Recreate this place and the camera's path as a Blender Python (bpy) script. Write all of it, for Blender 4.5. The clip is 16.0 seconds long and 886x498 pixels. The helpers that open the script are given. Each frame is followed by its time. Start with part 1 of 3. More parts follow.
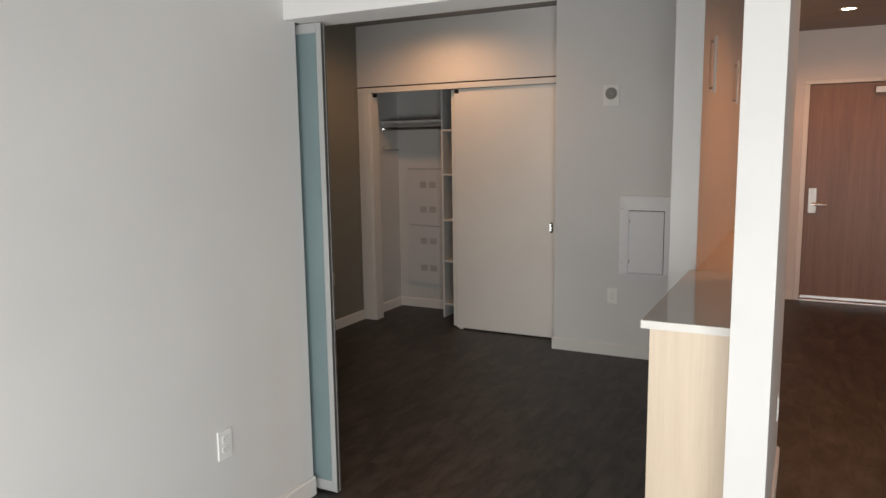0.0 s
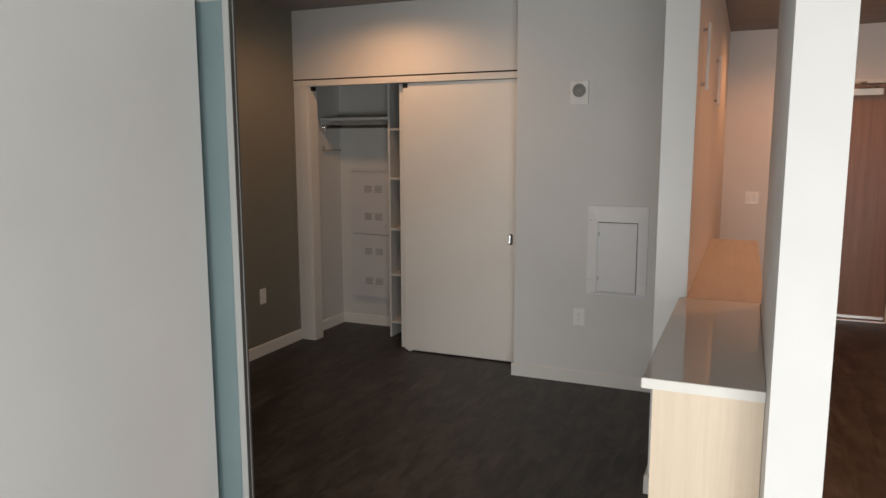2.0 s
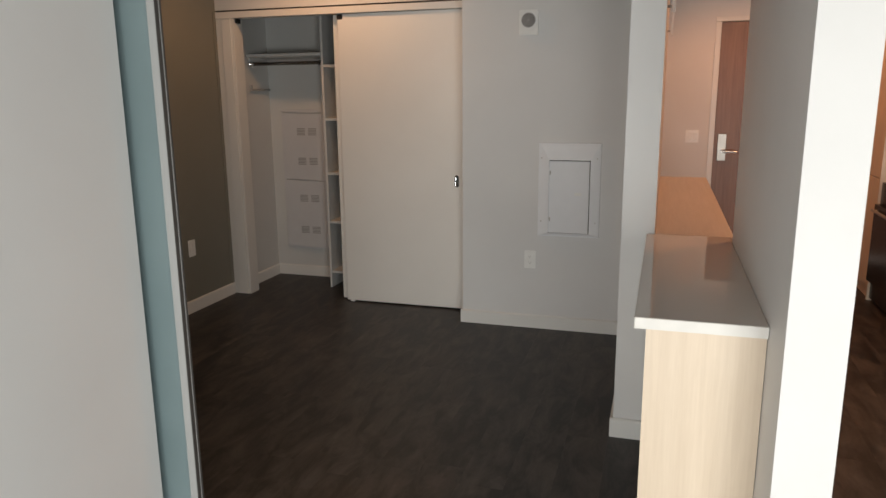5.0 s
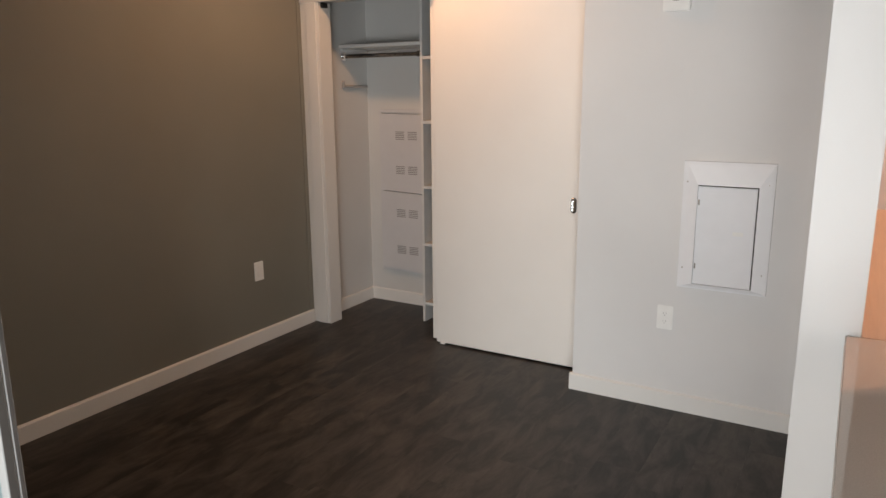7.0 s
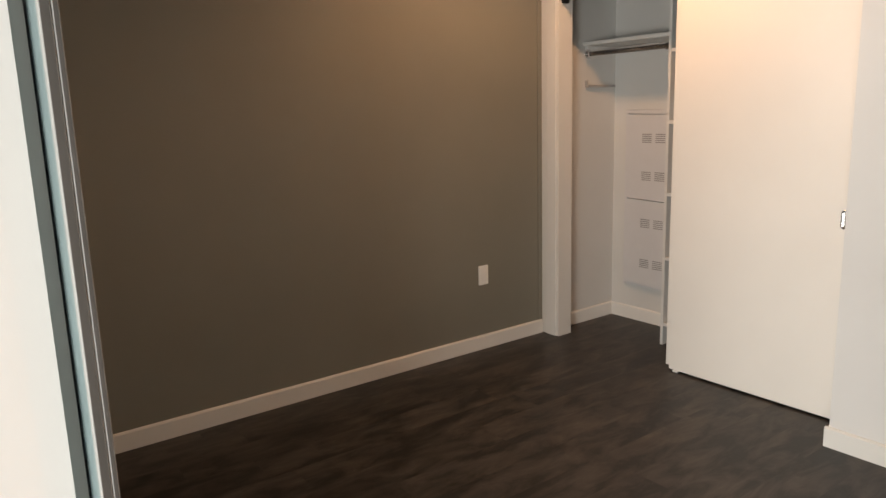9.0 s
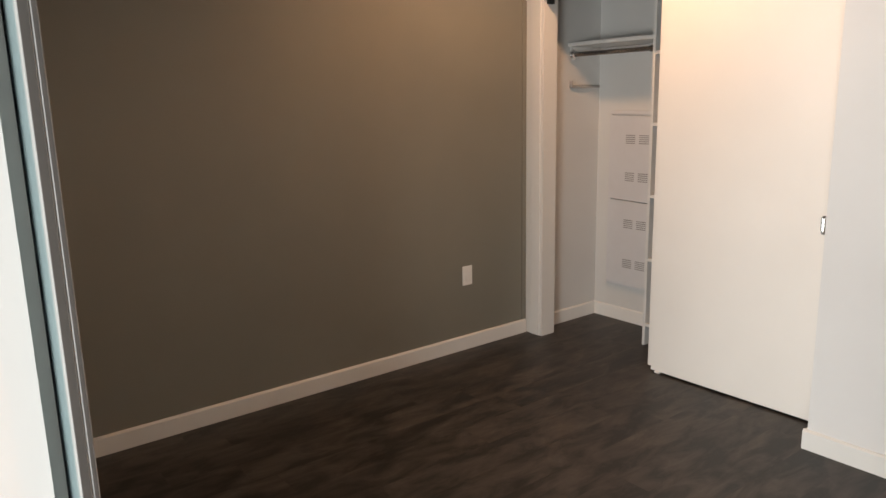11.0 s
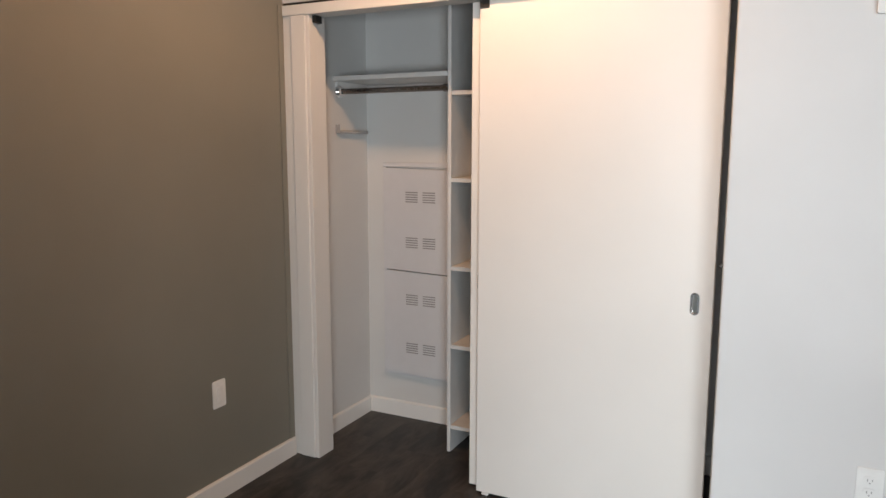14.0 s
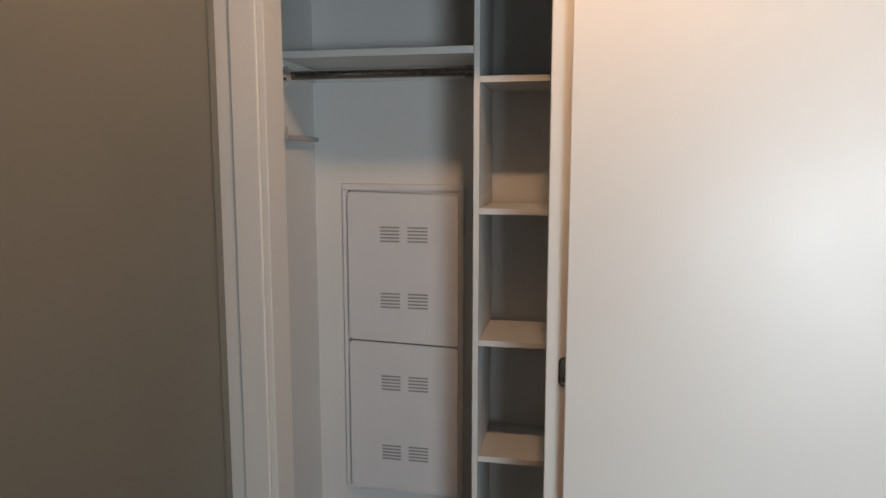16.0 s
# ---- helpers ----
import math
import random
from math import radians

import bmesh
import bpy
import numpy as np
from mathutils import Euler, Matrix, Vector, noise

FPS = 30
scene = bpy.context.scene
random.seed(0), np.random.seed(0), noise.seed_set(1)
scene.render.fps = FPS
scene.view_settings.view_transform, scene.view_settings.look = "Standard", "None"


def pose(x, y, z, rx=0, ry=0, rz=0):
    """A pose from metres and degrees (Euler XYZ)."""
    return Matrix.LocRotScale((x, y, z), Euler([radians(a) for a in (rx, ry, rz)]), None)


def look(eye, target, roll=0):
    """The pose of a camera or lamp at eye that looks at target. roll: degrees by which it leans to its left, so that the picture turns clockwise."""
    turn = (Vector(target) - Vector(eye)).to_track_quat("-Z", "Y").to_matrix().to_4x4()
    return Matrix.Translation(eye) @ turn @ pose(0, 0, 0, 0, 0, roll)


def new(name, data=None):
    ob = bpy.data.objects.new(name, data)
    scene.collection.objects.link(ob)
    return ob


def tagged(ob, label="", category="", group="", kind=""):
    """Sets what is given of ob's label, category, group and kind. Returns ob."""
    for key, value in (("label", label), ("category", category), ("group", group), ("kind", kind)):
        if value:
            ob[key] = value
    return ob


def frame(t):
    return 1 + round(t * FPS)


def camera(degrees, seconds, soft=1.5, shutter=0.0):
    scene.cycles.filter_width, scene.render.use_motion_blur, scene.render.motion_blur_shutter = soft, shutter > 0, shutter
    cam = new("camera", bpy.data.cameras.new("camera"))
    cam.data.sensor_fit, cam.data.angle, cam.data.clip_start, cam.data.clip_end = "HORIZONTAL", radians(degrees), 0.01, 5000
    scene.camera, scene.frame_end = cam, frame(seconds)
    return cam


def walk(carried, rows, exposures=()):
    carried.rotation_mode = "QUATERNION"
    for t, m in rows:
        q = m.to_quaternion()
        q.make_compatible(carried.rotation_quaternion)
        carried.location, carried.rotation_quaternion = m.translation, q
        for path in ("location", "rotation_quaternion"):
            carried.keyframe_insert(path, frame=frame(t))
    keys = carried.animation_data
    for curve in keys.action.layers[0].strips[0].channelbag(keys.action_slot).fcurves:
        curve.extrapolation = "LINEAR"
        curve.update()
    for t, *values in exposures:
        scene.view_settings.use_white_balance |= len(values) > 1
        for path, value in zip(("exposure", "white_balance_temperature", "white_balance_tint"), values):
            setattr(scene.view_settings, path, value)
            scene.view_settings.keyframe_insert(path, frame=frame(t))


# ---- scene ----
cam = camera(63.7, 16.0)
PATH = [
    (0, (1.726, 0.999, 1.574), (0.821, 2.761, 1.294), -0.8),
    (0.5, (1.657, 1.301, 1.56), (0.772, 3.07, 1.262), -0.8),
    (1, (1.633, 1.493, 1.556), (0.77, 3.256, 1.172), -0.1),
    (1.5, (1.56, 1.551, 1.563), (0.696, 3.327, 1.244), 0.7),
    (2, (1.445, 1.586, 1.59), (0.67, 3.408, 1.307), -0.1),
    (2.5, (1.388, 1.566, 1.545), (0.686, 3.395, 1.14), 0.2),
    (3, (1.363, 1.588, 1.488), (0.759, 3.396, 0.882), 1.4),
    (3.5, (1.361, 1.61, 1.534), (0.735, 3.441, 1.029), 0.6),
    (3.7, (1.346, 1.599, 1.552), (0.72, 3.459, 1.168), 1.4),
    (5.8, (1.157, 2.225, 1.487), (0.592, 4.093, 1.049), -1.8),
    (6, (1.128, 2.391, 1.513), (0.536, 4.256, 1.102), -1.7),
    (6.5, (1.105, 2.64, 1.486), (0.392, 4.461, 1.068), -2.0),
    (7, (1.177, 2.887, 1.525), (0.196, 4.575, 1.094), -0.4),
    (7.5, (1.161, 3.066, 1.505), (-0.095, 4.54, 1.003), -1.6),
    (8, (1.128, 3.194, 1.457), (-0.333, 4.501, 1.06), -2.1),
    (8.5, (1.206, 3.277, 1.423), (-0.388, 4.428, 1.057), -2.1),
    (9, (1.288, 3.305, 1.437), (-0.289, 4.474, 1.056), -1.7),
    (9.5, (1.311, 3.308, 1.432), (-0.255, 4.491, 1.05), -1.4),
    (11.8, (1.185, 3.308, 1.507), (-0.309, 4.555, 1.047), -0.7),
    (12, (1.107, 3.278, 1.494), (-0.259, 4.631, 0.944), -1.1),
    (12.5, (0.874, 3.171, 1.438), (-0.181, 4.737, 0.781), -0.8),
    (13, (0.686, 3.322, 1.421), (-0.256, 4.968, 0.786), -0.5),
    (13.5, (0.479, 3.59, 1.481), (-0.468, 5.294, 1.035), -0.3),
    (14, (0.195, 3.82, 1.491), (-0.684, 5.593, 1.206), 0.1),
    (14.5, (-0.012, 4.068, 1.451), (-0.809, 5.863, 1.071), 1.0),
    (15, (-0.305, 4.323, 1.513), (-1.039, 6.157, 1.202), 1.0),
    (15.5, (-0.641, 4.502, 1.503), (-1.224, 6.398, 1.248), 0.4),
    (16, (-0.922, 4.65, 1.499), (-1.32, 6.593, 1.245), -0.0),
]
# exposure of the clip's camera along the way
EXPOSURES = [
    (0.0, 0.05, 6700, 9), (3.5, 0.06, 6700, 8), (6.0, 0.45, 6800, 9), (7.0, 0.97, 6600, 10), (8.0, 1.22, 6900, 10), (9.5, 1.31, 7150, 10),
    (12.0, 1.42, 6450, 9), (13.5, 1.46, 6250, 8), (14.5, 1.14, 5950, 6), (15.0, 1.04, 5900, 5), (15.5, 0.95, 5850, 4), (16.0, 0.98, 5800, 3),
]
walk(cam, [(t, look(eye, target, roll)) for t, eye, target, roll in PATH], EXPOSURES)

# ---------------------------------------------------------------- light
CEIL = 2.65
world = bpy.data.worlds.new("sky")
scene.world = world
world.use_nodes = True
_n = world.node_tree.nodes
_sky = _n.new("ShaderNodeTexSky")
_sky.sky_type, _sky.sun_disc = "NISHITA", False
_sky.sun_elevation, _sky.sun_rotation = radians(38), radians(20)
world.node_tree.links.new(_sky.outputs[0], _n["Background"].inputs[0])
_n["Background"].inputs[1].default_value = 0.12

# assumed windows, never in view: placed and sized to shape the daylight
WIN_Y = -0.3
WINDOWS = [(-0.1, 1.4, 38), (1.7, 3.6, 54)]
WIN_Z = (0.03, 1.3)


def area_lamp(name, m, sx, sy, watts, colour):
    data = bpy.data.lights.new(name, "AREA")
    data.shape, data.size, data.size_y = "RECTANGLE", sx, sy
    data.energy, data.color = watts, colour
    ob = new(name, data)
    ob.matrix_world = m
    return ob


def spot_lamp(name, m, watts, colour, cone, radius=0.05, blend=0.6):
    data = bpy.data.lights.new(name, "SPOT")
    data.energy, data.color, data.spot_size, data.spot_blend = watts, colour, radians(cone), blend
    data.shadow_soft_size = radius
    ob = new(name, data)
    ob.matrix_world = m
    return ob


# area lamps standing in for daylight through the assumed windows
for x0, x1, watts in WINDOWS:
    area_lamp("window_daylight", pose((x0 + x1) / 2, WIN_Y + 0.12, sum(WIN_Z) / 2, 90, 0, 0), x1 - x0, WIN_Z[1] - WIN_Z[0], watts * (x1 - x0), (0.975, 0.985, 0.99))

WARM, WARMER = (1.0, 0.53, 0.27), (1.0, 0.40, 0.165)
# the third, over the near kitchen, is an added fill with no known fitting
DOWNLIGHTS = [(-0.965, 5.85, 34, 168, WARM), (1.94, 7.84, 52, 160, WARMER), (2.45, 5.6, 66, 160, WARMER)]
for x, y, w, cone, tint in DOWNLIGHTS:
    spot_lamp("downlight_beam", pose(x, y, CEIL - 0.012), w, tint, cone)


# ---------------------------------------------------------------- materials
def material(name, colour, rough=0.5, metal=0.0, spec=0.5):
    m = bpy.data.materials.new(name)
    m.use_nodes = True
    b = m.node_tree.nodes["Principled BSDF"]
    b.inputs["Base Color"].default_value = (*colour, 1)
    b.inputs["Roughness"].default_value = rough
    b.inputs["Metallic"].default_value = metal
    b.inputs["Specular IOR Level"].default_value = spec
    return m, m.node_tree.nodes, m.node_tree.links, b


def coords(nodes, links, scale=(1, 1, 1)):
    geo = nodes.new("ShaderNodeNewGeometry")
    mp = nodes.new("ShaderNodeMapping")
    mp.inputs["Scale"].default_value = scale
    links.new(geo.outputs["Position"], mp.inputs["Vector"])
    return mp.outputs[0]


def noise_tex(nodes, links, vec, scale, detail=3.0, rough=0.55, distort=0.0):
    n = nodes.new("ShaderNodeTexNoise")
    n.inputs["Scale"].default_value, n.inputs["Detail"].default_value = scale, detail
    n.inputs["Roughness"].default_value, n.inputs["Distortion"].default_value = rough, distort
    links.new(vec, n.inputs["Vector"])
    return n.outputs["Fac"]


def ramp(nodes, links, fac, c0, c1, p0=0.3, p1=0.7):
    r = nodes.new("ShaderNodeValToRGB")
    r.color_ramp.elements[0].color, r.color_ramp.elements[1].color = (*c0, 1), (*c1, 1)
    r.color_ramp.elements[0].position, r.color_ramp.elements[1].position = p0, p1
    links.new(fac, r.inputs[0])
    return r.outputs[0]


def bump(nodes, links, b, height, strength, distance):
    n = nodes.new("ShaderNodeBump")
    n.inputs["Strength"].default_value, n.inputs["Distance"].default_value = strength, distance
    links.new(height, n.inputs["Height"])
    links.new(n.outputs[0], b.inputs["Normal"])


def paint(name, colour, rough=0.6, vary=0.03, peel=0.25):
    """Rolled wall paint: faint clouding, orange-peel relief, slightly uneven sheen."""
    m, n, l, b = material(name, colour, rough)
    v = coords(n, l)
    lo = tuple(c * (1 - vary) for c in colour)
    hi = tuple(min(1, c * (1 + vary)) for c in colour)
    l.new(ramp(n, l, noise_tex(n, l, v, 1.7, 4), lo, hi), b.inputs["Base Color"])
    rr = n.new("ShaderNodeMapRange")
    rr.inputs["To Min"].default_value, rr.inputs["To Max"].default_value = rough - 0.06, rough + 0.08
    l.new(noise_tex(n, l, v, 6, 3), rr.inputs["Value"])
    l.new(rr.outputs[0], b.inputs["Roughness"])
    bump(n, l, b, noise_tex(n, l, v, 260, 2), peel, 0.0006)
    return m


def wood(name, dark, light, rough, stretch=(26, 26, 1.2), relief=0.2):
    """Straight-grained veneer, the grain along the axis of the smallest stretch."""
    m, n, l, b = material(name, light, rough)
    v = coords(n, l, stretch)
    g = noise_tex(n, l, v, 1.6, 6, 0.62, 0.4)
    fine = noise_tex(n, l, v, 7.0, 4, 0.7)
    mix = n.new("ShaderNodeMath")
    mix.operation = "MULTIPLY_ADD"
    mix.inputs[1].default_value = 0.4
    l.new(fine, mix.inputs[0])
    half = n.new("ShaderNodeMath")
    half.operation = "MULTIPLY"
    half.inputs[1].default_value = 0.6
    l.new(g, half.inputs[0])
    l.new(half.outputs[0], mix.inputs[2])
    l.new(ramp(n, l, mix.outputs[0], dark, light, 0.36, 0.66), b.inputs["Base Color"])
    bump(n, l, b, mix.outputs[0], relief, 0.0008)
    return m


def floor_wood(name):
    """Dark grey-brown vinyl plank: each board its own tone, grain along y, embossed."""
    m, n, l, b = material(name, (0.045, 0.036, 0.031), 0.42, 0, 0.45)
    info = n.new("ShaderNodeObjectInfo")
    geo = n.new("ShaderNodeNewGeometry")
    shift = n.new("ShaderNodeVectorMath")
    shift.operation = "MULTIPLY_ADD"
    shift.inputs[1].default_value = (9.0, 31.0, 17.0)
    comb = n.new("ShaderNodeCombineXYZ")
    for i in range(3):
        l.new(info.outputs["Random"], comb.inputs[i])
    l.new(comb.outputs[0], shift.inputs[0])
    l.new(geo.outputs["Position"], shift.inputs[2])
    mp = n.new("ShaderNodeMapping")
    mp.inputs["Scale"].default_value = (9.5, 3.2, 1)
    l.new(shift.outputs[0], mp.inputs[0])
    g = noise_tex(n, l, mp.outputs[0], 1.15, 8, 0.66, 0.5)
    base = ramp(n, l, g, (0.008, 0.0067, 0.006), (0.092, 0.080, 0.071), 0.40, 0.74)
    tone = n.new("ShaderNodeMapRange")
    tone.inputs["To Min"].default_value, tone.inputs["To Max"].default_value = 0.94, 1.06
    l.new(info.outputs["Random"], tone.inputs["Value"])
    mul = n.new("ShaderNodeMix")
    mul.data_type, mul.blend_type = "RGBA", "MULTIPLY"
    mul.inputs["Factor"].default_value = 1.0
    l.new(base, mul.inputs[6])
    l.new(tone.outputs[0], mul.inputs[7])
    l.new(mul.outputs[2], b.inputs["Base Color"])
    rr = n.new("ShaderNodeMapRange")
    rr.inputs["To Min"].default_value, rr.inputs["To Max"].default_value = 0.34, 0.60
    l.new(g, rr.inputs["Value"])
    l.new(rr.outputs[0], b.inputs["Roughness"])
    bump(n, l, b, g, 0.4, 0.0013)
    return m


def quartz(name):
    m, n, l, b = material(name, (0.50, 0.47, 0.43), 0.08)
    v = coords(n, l)
    l.new(ramp(n, l, noise_tex(n, l, v, 420, 2, 0.6), (0.53, 0.50, 0.46), (0.61, 0.58, 0.54), 0.3, 0.7), b.inputs["Base Color"])
    rr = n.new("ShaderNodeMapRange")
    rr.inputs["To Min"].default_value, rr.inputs["To Max"].default_value = 0.028, 0.042
    l.new(noise_tex(n, l, v, 12, 3), rr.inputs["Value"])
    l.new(rr.outputs[0], b.inputs["Roughness"])
    return m


def metal(name, colour, rough):
    m, n, l, b = material(name, colour, rough, 1.0)
    v = coords(n, l, (40, 40, 4))
    rr = n.new("ShaderNodeMapRange")
    rr.inputs["To Min"].default_value, rr.inputs["To Max"].default_value = rough * 0.8, rough * 1.3
    l.new(noise_tex(n, l, v, 4, 3), rr.inputs["Value"])
    l.new(rr.outputs[0], b.inputs["Roughness"])
    return m


def plain(name, colour, rough=0.45, vary=0.04):
    m, n, l, b = material(name, colour, rough)
    v = coords(n, l)
    l.new(ramp(n, l, noise_tex(n, l, v, 14, 3), tuple(c * (1 - vary) for c in colour), tuple(min(1, c * (1 + vary)) for c in colour)), b.inputs["Base Color"])
    return m


def frosted(name):
    """Acid-etched glass: milky, slightly blue-green, lets soft light through."""
    m, n, l, b = material(name, (0.26, 0.38, 0.41), 0.4)
    v = coords(n, l)
    l.new(ramp(n, l, noise_tex(n, l, v, 3, 3), (0.22, 0.30, 0.315), (0.26, 0.345, 0.36)), b.inputs["Base Color"])
    bump(n, l, b, noise_tex(n, l, v, 500, 2), 0.1, 0.0003)
    t = n.new("ShaderNodeBsdfTranslucent")
    t.inputs["Color"].default_value = (0.62, 0.68, 0.68, 1)
    mx = n.new("ShaderNodeMixShader")
    mx.inputs[0].default_value = 0.35
    l.new(b.outputs[0], mx.inputs[1])
    l.new(t.outputs[0], mx.inputs[2])
    l.new(mx.outputs[0], n["Material Output"].inputs["Surface"])
    return m


def glow(name, colour, strength):
    m, n, l, b = material(name, (0.9, 0.85, 0.8), 0.5)
    b.inputs["Emission Color"].default_value = (*colour, 1)
    b.inputs["Emission Strength"].default_value = strength
    return m


def clear_glass(name):
    m, n, l, b = material(name, (0.95, 0.98, 0.97), 0.02)
    b.inputs["Transmission Weight"].default_value = 1.0
    return m


WHITE = paint("white_wall_paint", (0.70, 0.695, 0.685), 0.55)
TAUPE = paint("taupe_wall_paint", (0.212, 0.206, 0.175), 0.5, 0.04)
GAPGREY = paint("gap_shade_grey", (0.45, 0.45, 0.43), 0.5)
# wall white taken darker: the closet's inner shade is put into this colour
CLOSETSHADED = paint("shade_darkened_closet_paint", (0.60, 0.60, 0.585), 0.6)
CEILING = paint("ceiling_paint", (0.27, 0.26, 0.25), 0.85, 0.08)
TRIM = paint("satin_trim_paint", (0.74, 0.73, 0.70), 0.35, 0.02, 0.1)
DOORPAINT = paint("closet_door_paint", (0.82, 0.80, 0.76), 0.33, 0.025, 0.2)
MELAMINE = plain("white_melamine", (0.64, 0.64, 0.625), 0.4)
ENCLOSURE = plain("off_white_enclosure", (0.59, 0.59, 0.60), 0.45, 0.015)
STEELPAINT = plain("powder_coated_white", (0.86, 0.875, 0.90), 0.2, 0.012)
DOORSTEEL = plain("satin_white_steel", (0.78, 0.795, 0.82), 0.5, 0.012)
VENTGREY = plain("vent_slot_grey", (0.25, 0.245, 0.24), 0.7, 0.1)
PLASTIC = plain("white_plastic", (0.82, 0.82, 0.80), 0.3)
GREYMESH = plain("grey_speaker_mesh", (0.36, 0.35, 0.34), 0.7, 0.15)
FLOOR = floor_wood("dark_vinyl_plank")
SUBFLOOR = plain("dark_joint", (0.02, 0.017, 0.015), 0.8)
ASH = wood("pale_ash_veneer", (0.64, 0.52, 0.395), (0.71, 0.59, 0.46), 0.45)
ASHTOP = wood("oak_worktop", (0.52, 0.47, 0.42), (0.60, 0.545, 0.49), 0.4, (26, 1.2, 26), 0.1)
WALNUT = wood("entry_door_veneer", (0.185, 0.098, 0.064), (0.27, 0.148, 0.100), 0.42, (11, 11, 0.55))
QUARTZ = quartz("warm_grey_quartz")
# lighter copy of the quartz: window light on slab edges, put into colour
LITEDGE = plain("lit_quartz_edge", (0.70, 0.68, 0.64), 0.3)
ALU = metal("satin_aluminium", (0.80, 0.80, 0.80), 0.38)
ALUPAINT = plain("silver_white_frame", (0.36, 0.365, 0.36), 0.28, 0.015)
CHROME = metal("chrome", (0.82, 0.83, 0.84), 0.12)
PULLSTEEL = metal("satin_lever_steel", (0.58, 0.58, 0.58), 0.3)
STEEL = metal("brushed_steel", (0.46, 0.44, 0.41), 0.42)
DARKSTEEL = metal("dark_rod_steel", (0.25, 0.25, 0.25), 0.25)
BLACK = plain("black_enamel", (0.012, 0.012, 0.013), 0.25)
DARK = plain("dark_recess", (0.02, 0.018, 0.016), 0.8)
EDGESHADE = plain("stile_edge_shade", (0.075, 0.072, 0.068), 0.6)
FROST = frosted("frosted_glass")
GLASS = clear_glass("window_glass")
LAMPGLOW = glow("downlight_glow", (1.0, 0.74, 0.48), 22.0)


# ---------------------------------------------------------------- mesh helpers
def add_box(bm, x0, x1, y0, y1, z0, z1, bevel=0.0, segments=2):
    m = Matrix.Translation(((x0 + x1) / 2, (y0 + y1) / 2, (z0 + z1) / 2)) @ Matrix.Diagonal((x1 - x0, y1 - y0, z1 - z0, 1))
    made = bmesh.ops.create_cube(bm, size=1, matrix=m)
    if bevel:
        edges = list({e for v in made["verts"] for e in v.link_edges})
        bmesh.ops.bevel(bm, geom=edges, offset=bevel, segments=segments, profile=0.5, affect="EDGES")
    return bm


def box_mesh(x0, x1, y0, y1, z0, z1, bevel=0.0, segments=2):
    return add_box(bmesh.new(), x0, x1, y0, y1, z0, z1, bevel, segments)


def add_rod(bm, a, b, r, sides=20, r2=None):
    a, b = Vector(a), Vector(b)
    d = b - a
    m = Matrix.Translation((a + b) / 2) @ d.to_track_quat("Z", "Y").to_matrix().to_4x4()
    bmesh.ops.create_cone(bm, cap_ends=True, segments=sides, radius1=r, radius2=r if r2 is None else r2, depth=d.length, matrix=m)
    return bm


def add_profile(bm, pts, axis, a0, a1):
    """Extrude a closed 2D outline along an axis; pts are the two other coordinates in xyz order."""
    def at(p, a):
        return {"x": (a, p[0], p[1]), "y": (p[0], a, p[1]), "z": (p[0], p[1], a)}[axis]
    v0 = [bm.verts.new(at(p, a0)) for p in pts]
    v1 = [bm.verts.new(at(p, a1)) for p in pts]
    n = len(pts)
    for i in range(n):
        bm.faces.new((v0[i], v0[(i + 1) % n], v1[(i + 1) % n], v1[i]))
    bm.faces.new(v0)
    bm.faces.new(v1)
    bmesh.ops.recalc_face_normals(bm, faces=bm.faces)
    return bm


def rounded_rect(cx, cy, w, h, r, n=5):
    pts = []
    for sx, sy, a0 in ((1, 1, 0), (-1, 1, 90), (-1, -1, 180), (1, -1, 270)):
        for i in range(n + 1):
            a = radians(a0 + 90 * i / n)
            pts.append((cx + sx * (w / 2 - r) + r * math.cos(a), cy + sy * (h / 2 - r) + r * math.sin(a)))
    return pts


def to_object(name, bm, mat, smooth=False):
    me = bpy.data.meshes.new(name)
    bmesh.ops.recalc_face_normals(bm, faces=bm.faces)
    bm.to_mesh(me)
    bm.free()
    me.materials.append(mat)
    if smooth:
        me.shade_smooth()
        me.set_sharp_from_angle(angle=radians(35))
        for p in me.polygons:              # broad flat faces keep their own normal
            if p.area > 0.003 or len(p.vertices) > 8:
                p.use_smooth = False
    return new(name, me)


def part(name, bm, mat, parent, label="", smooth=True):
    ob = to_object(name, bm, mat, smooth)
    ob.parent = parent
    ob.matrix_parent_inverse = parent.matrix_world.inverted()
    if label:
        tagged(ob, label)
    return ob


def thing(name, x, y, z, label, category, group=""):
    """An Empty at the base of a thing; its parts are built in place, in world metres."""
    ob = new(name)
    ob.matrix_world = pose(x, y, z)
    bpy.context.view_layer.update()
    return tagged(ob, label, category, group)


def structure(name, bm, mat, label, smooth=False):
    return tagged(to_object(name, bm, mat, smooth), label, kind="structure")


# ---------------------------------------------------------------- plan
DARK_X = -1.930                       # accent wall face
W_Y = 6.25                            # plain wall beside the closet
CL_Y = 6.471                          # closet front
CL_BACK = 7.141
CLX = -1.912                          # closet side lining
LEFT_X, LEFT_END = -0.240, 3.487      # living-room wall on the left and its end
POST = (1.524, 1.650, 3.411, 4.740)    # white wall end beside the peninsula
STUB = (1.092, 1.228, 4.825)           # wall behind the peninsula
ENTRY_Y = 8.950
HALL_X = 2.741
EAST_X = 5.6
NORTH_Y = 9.1

# ---------------------------------------------------------------- structure
structure("ceiling", box_mesh(-2.1, EAST_X + 0.15, WIN_Y - 0.15, NORTH_Y, CEIL, CEIL + 0.1), CEILING, "matte grey concrete ceiling")
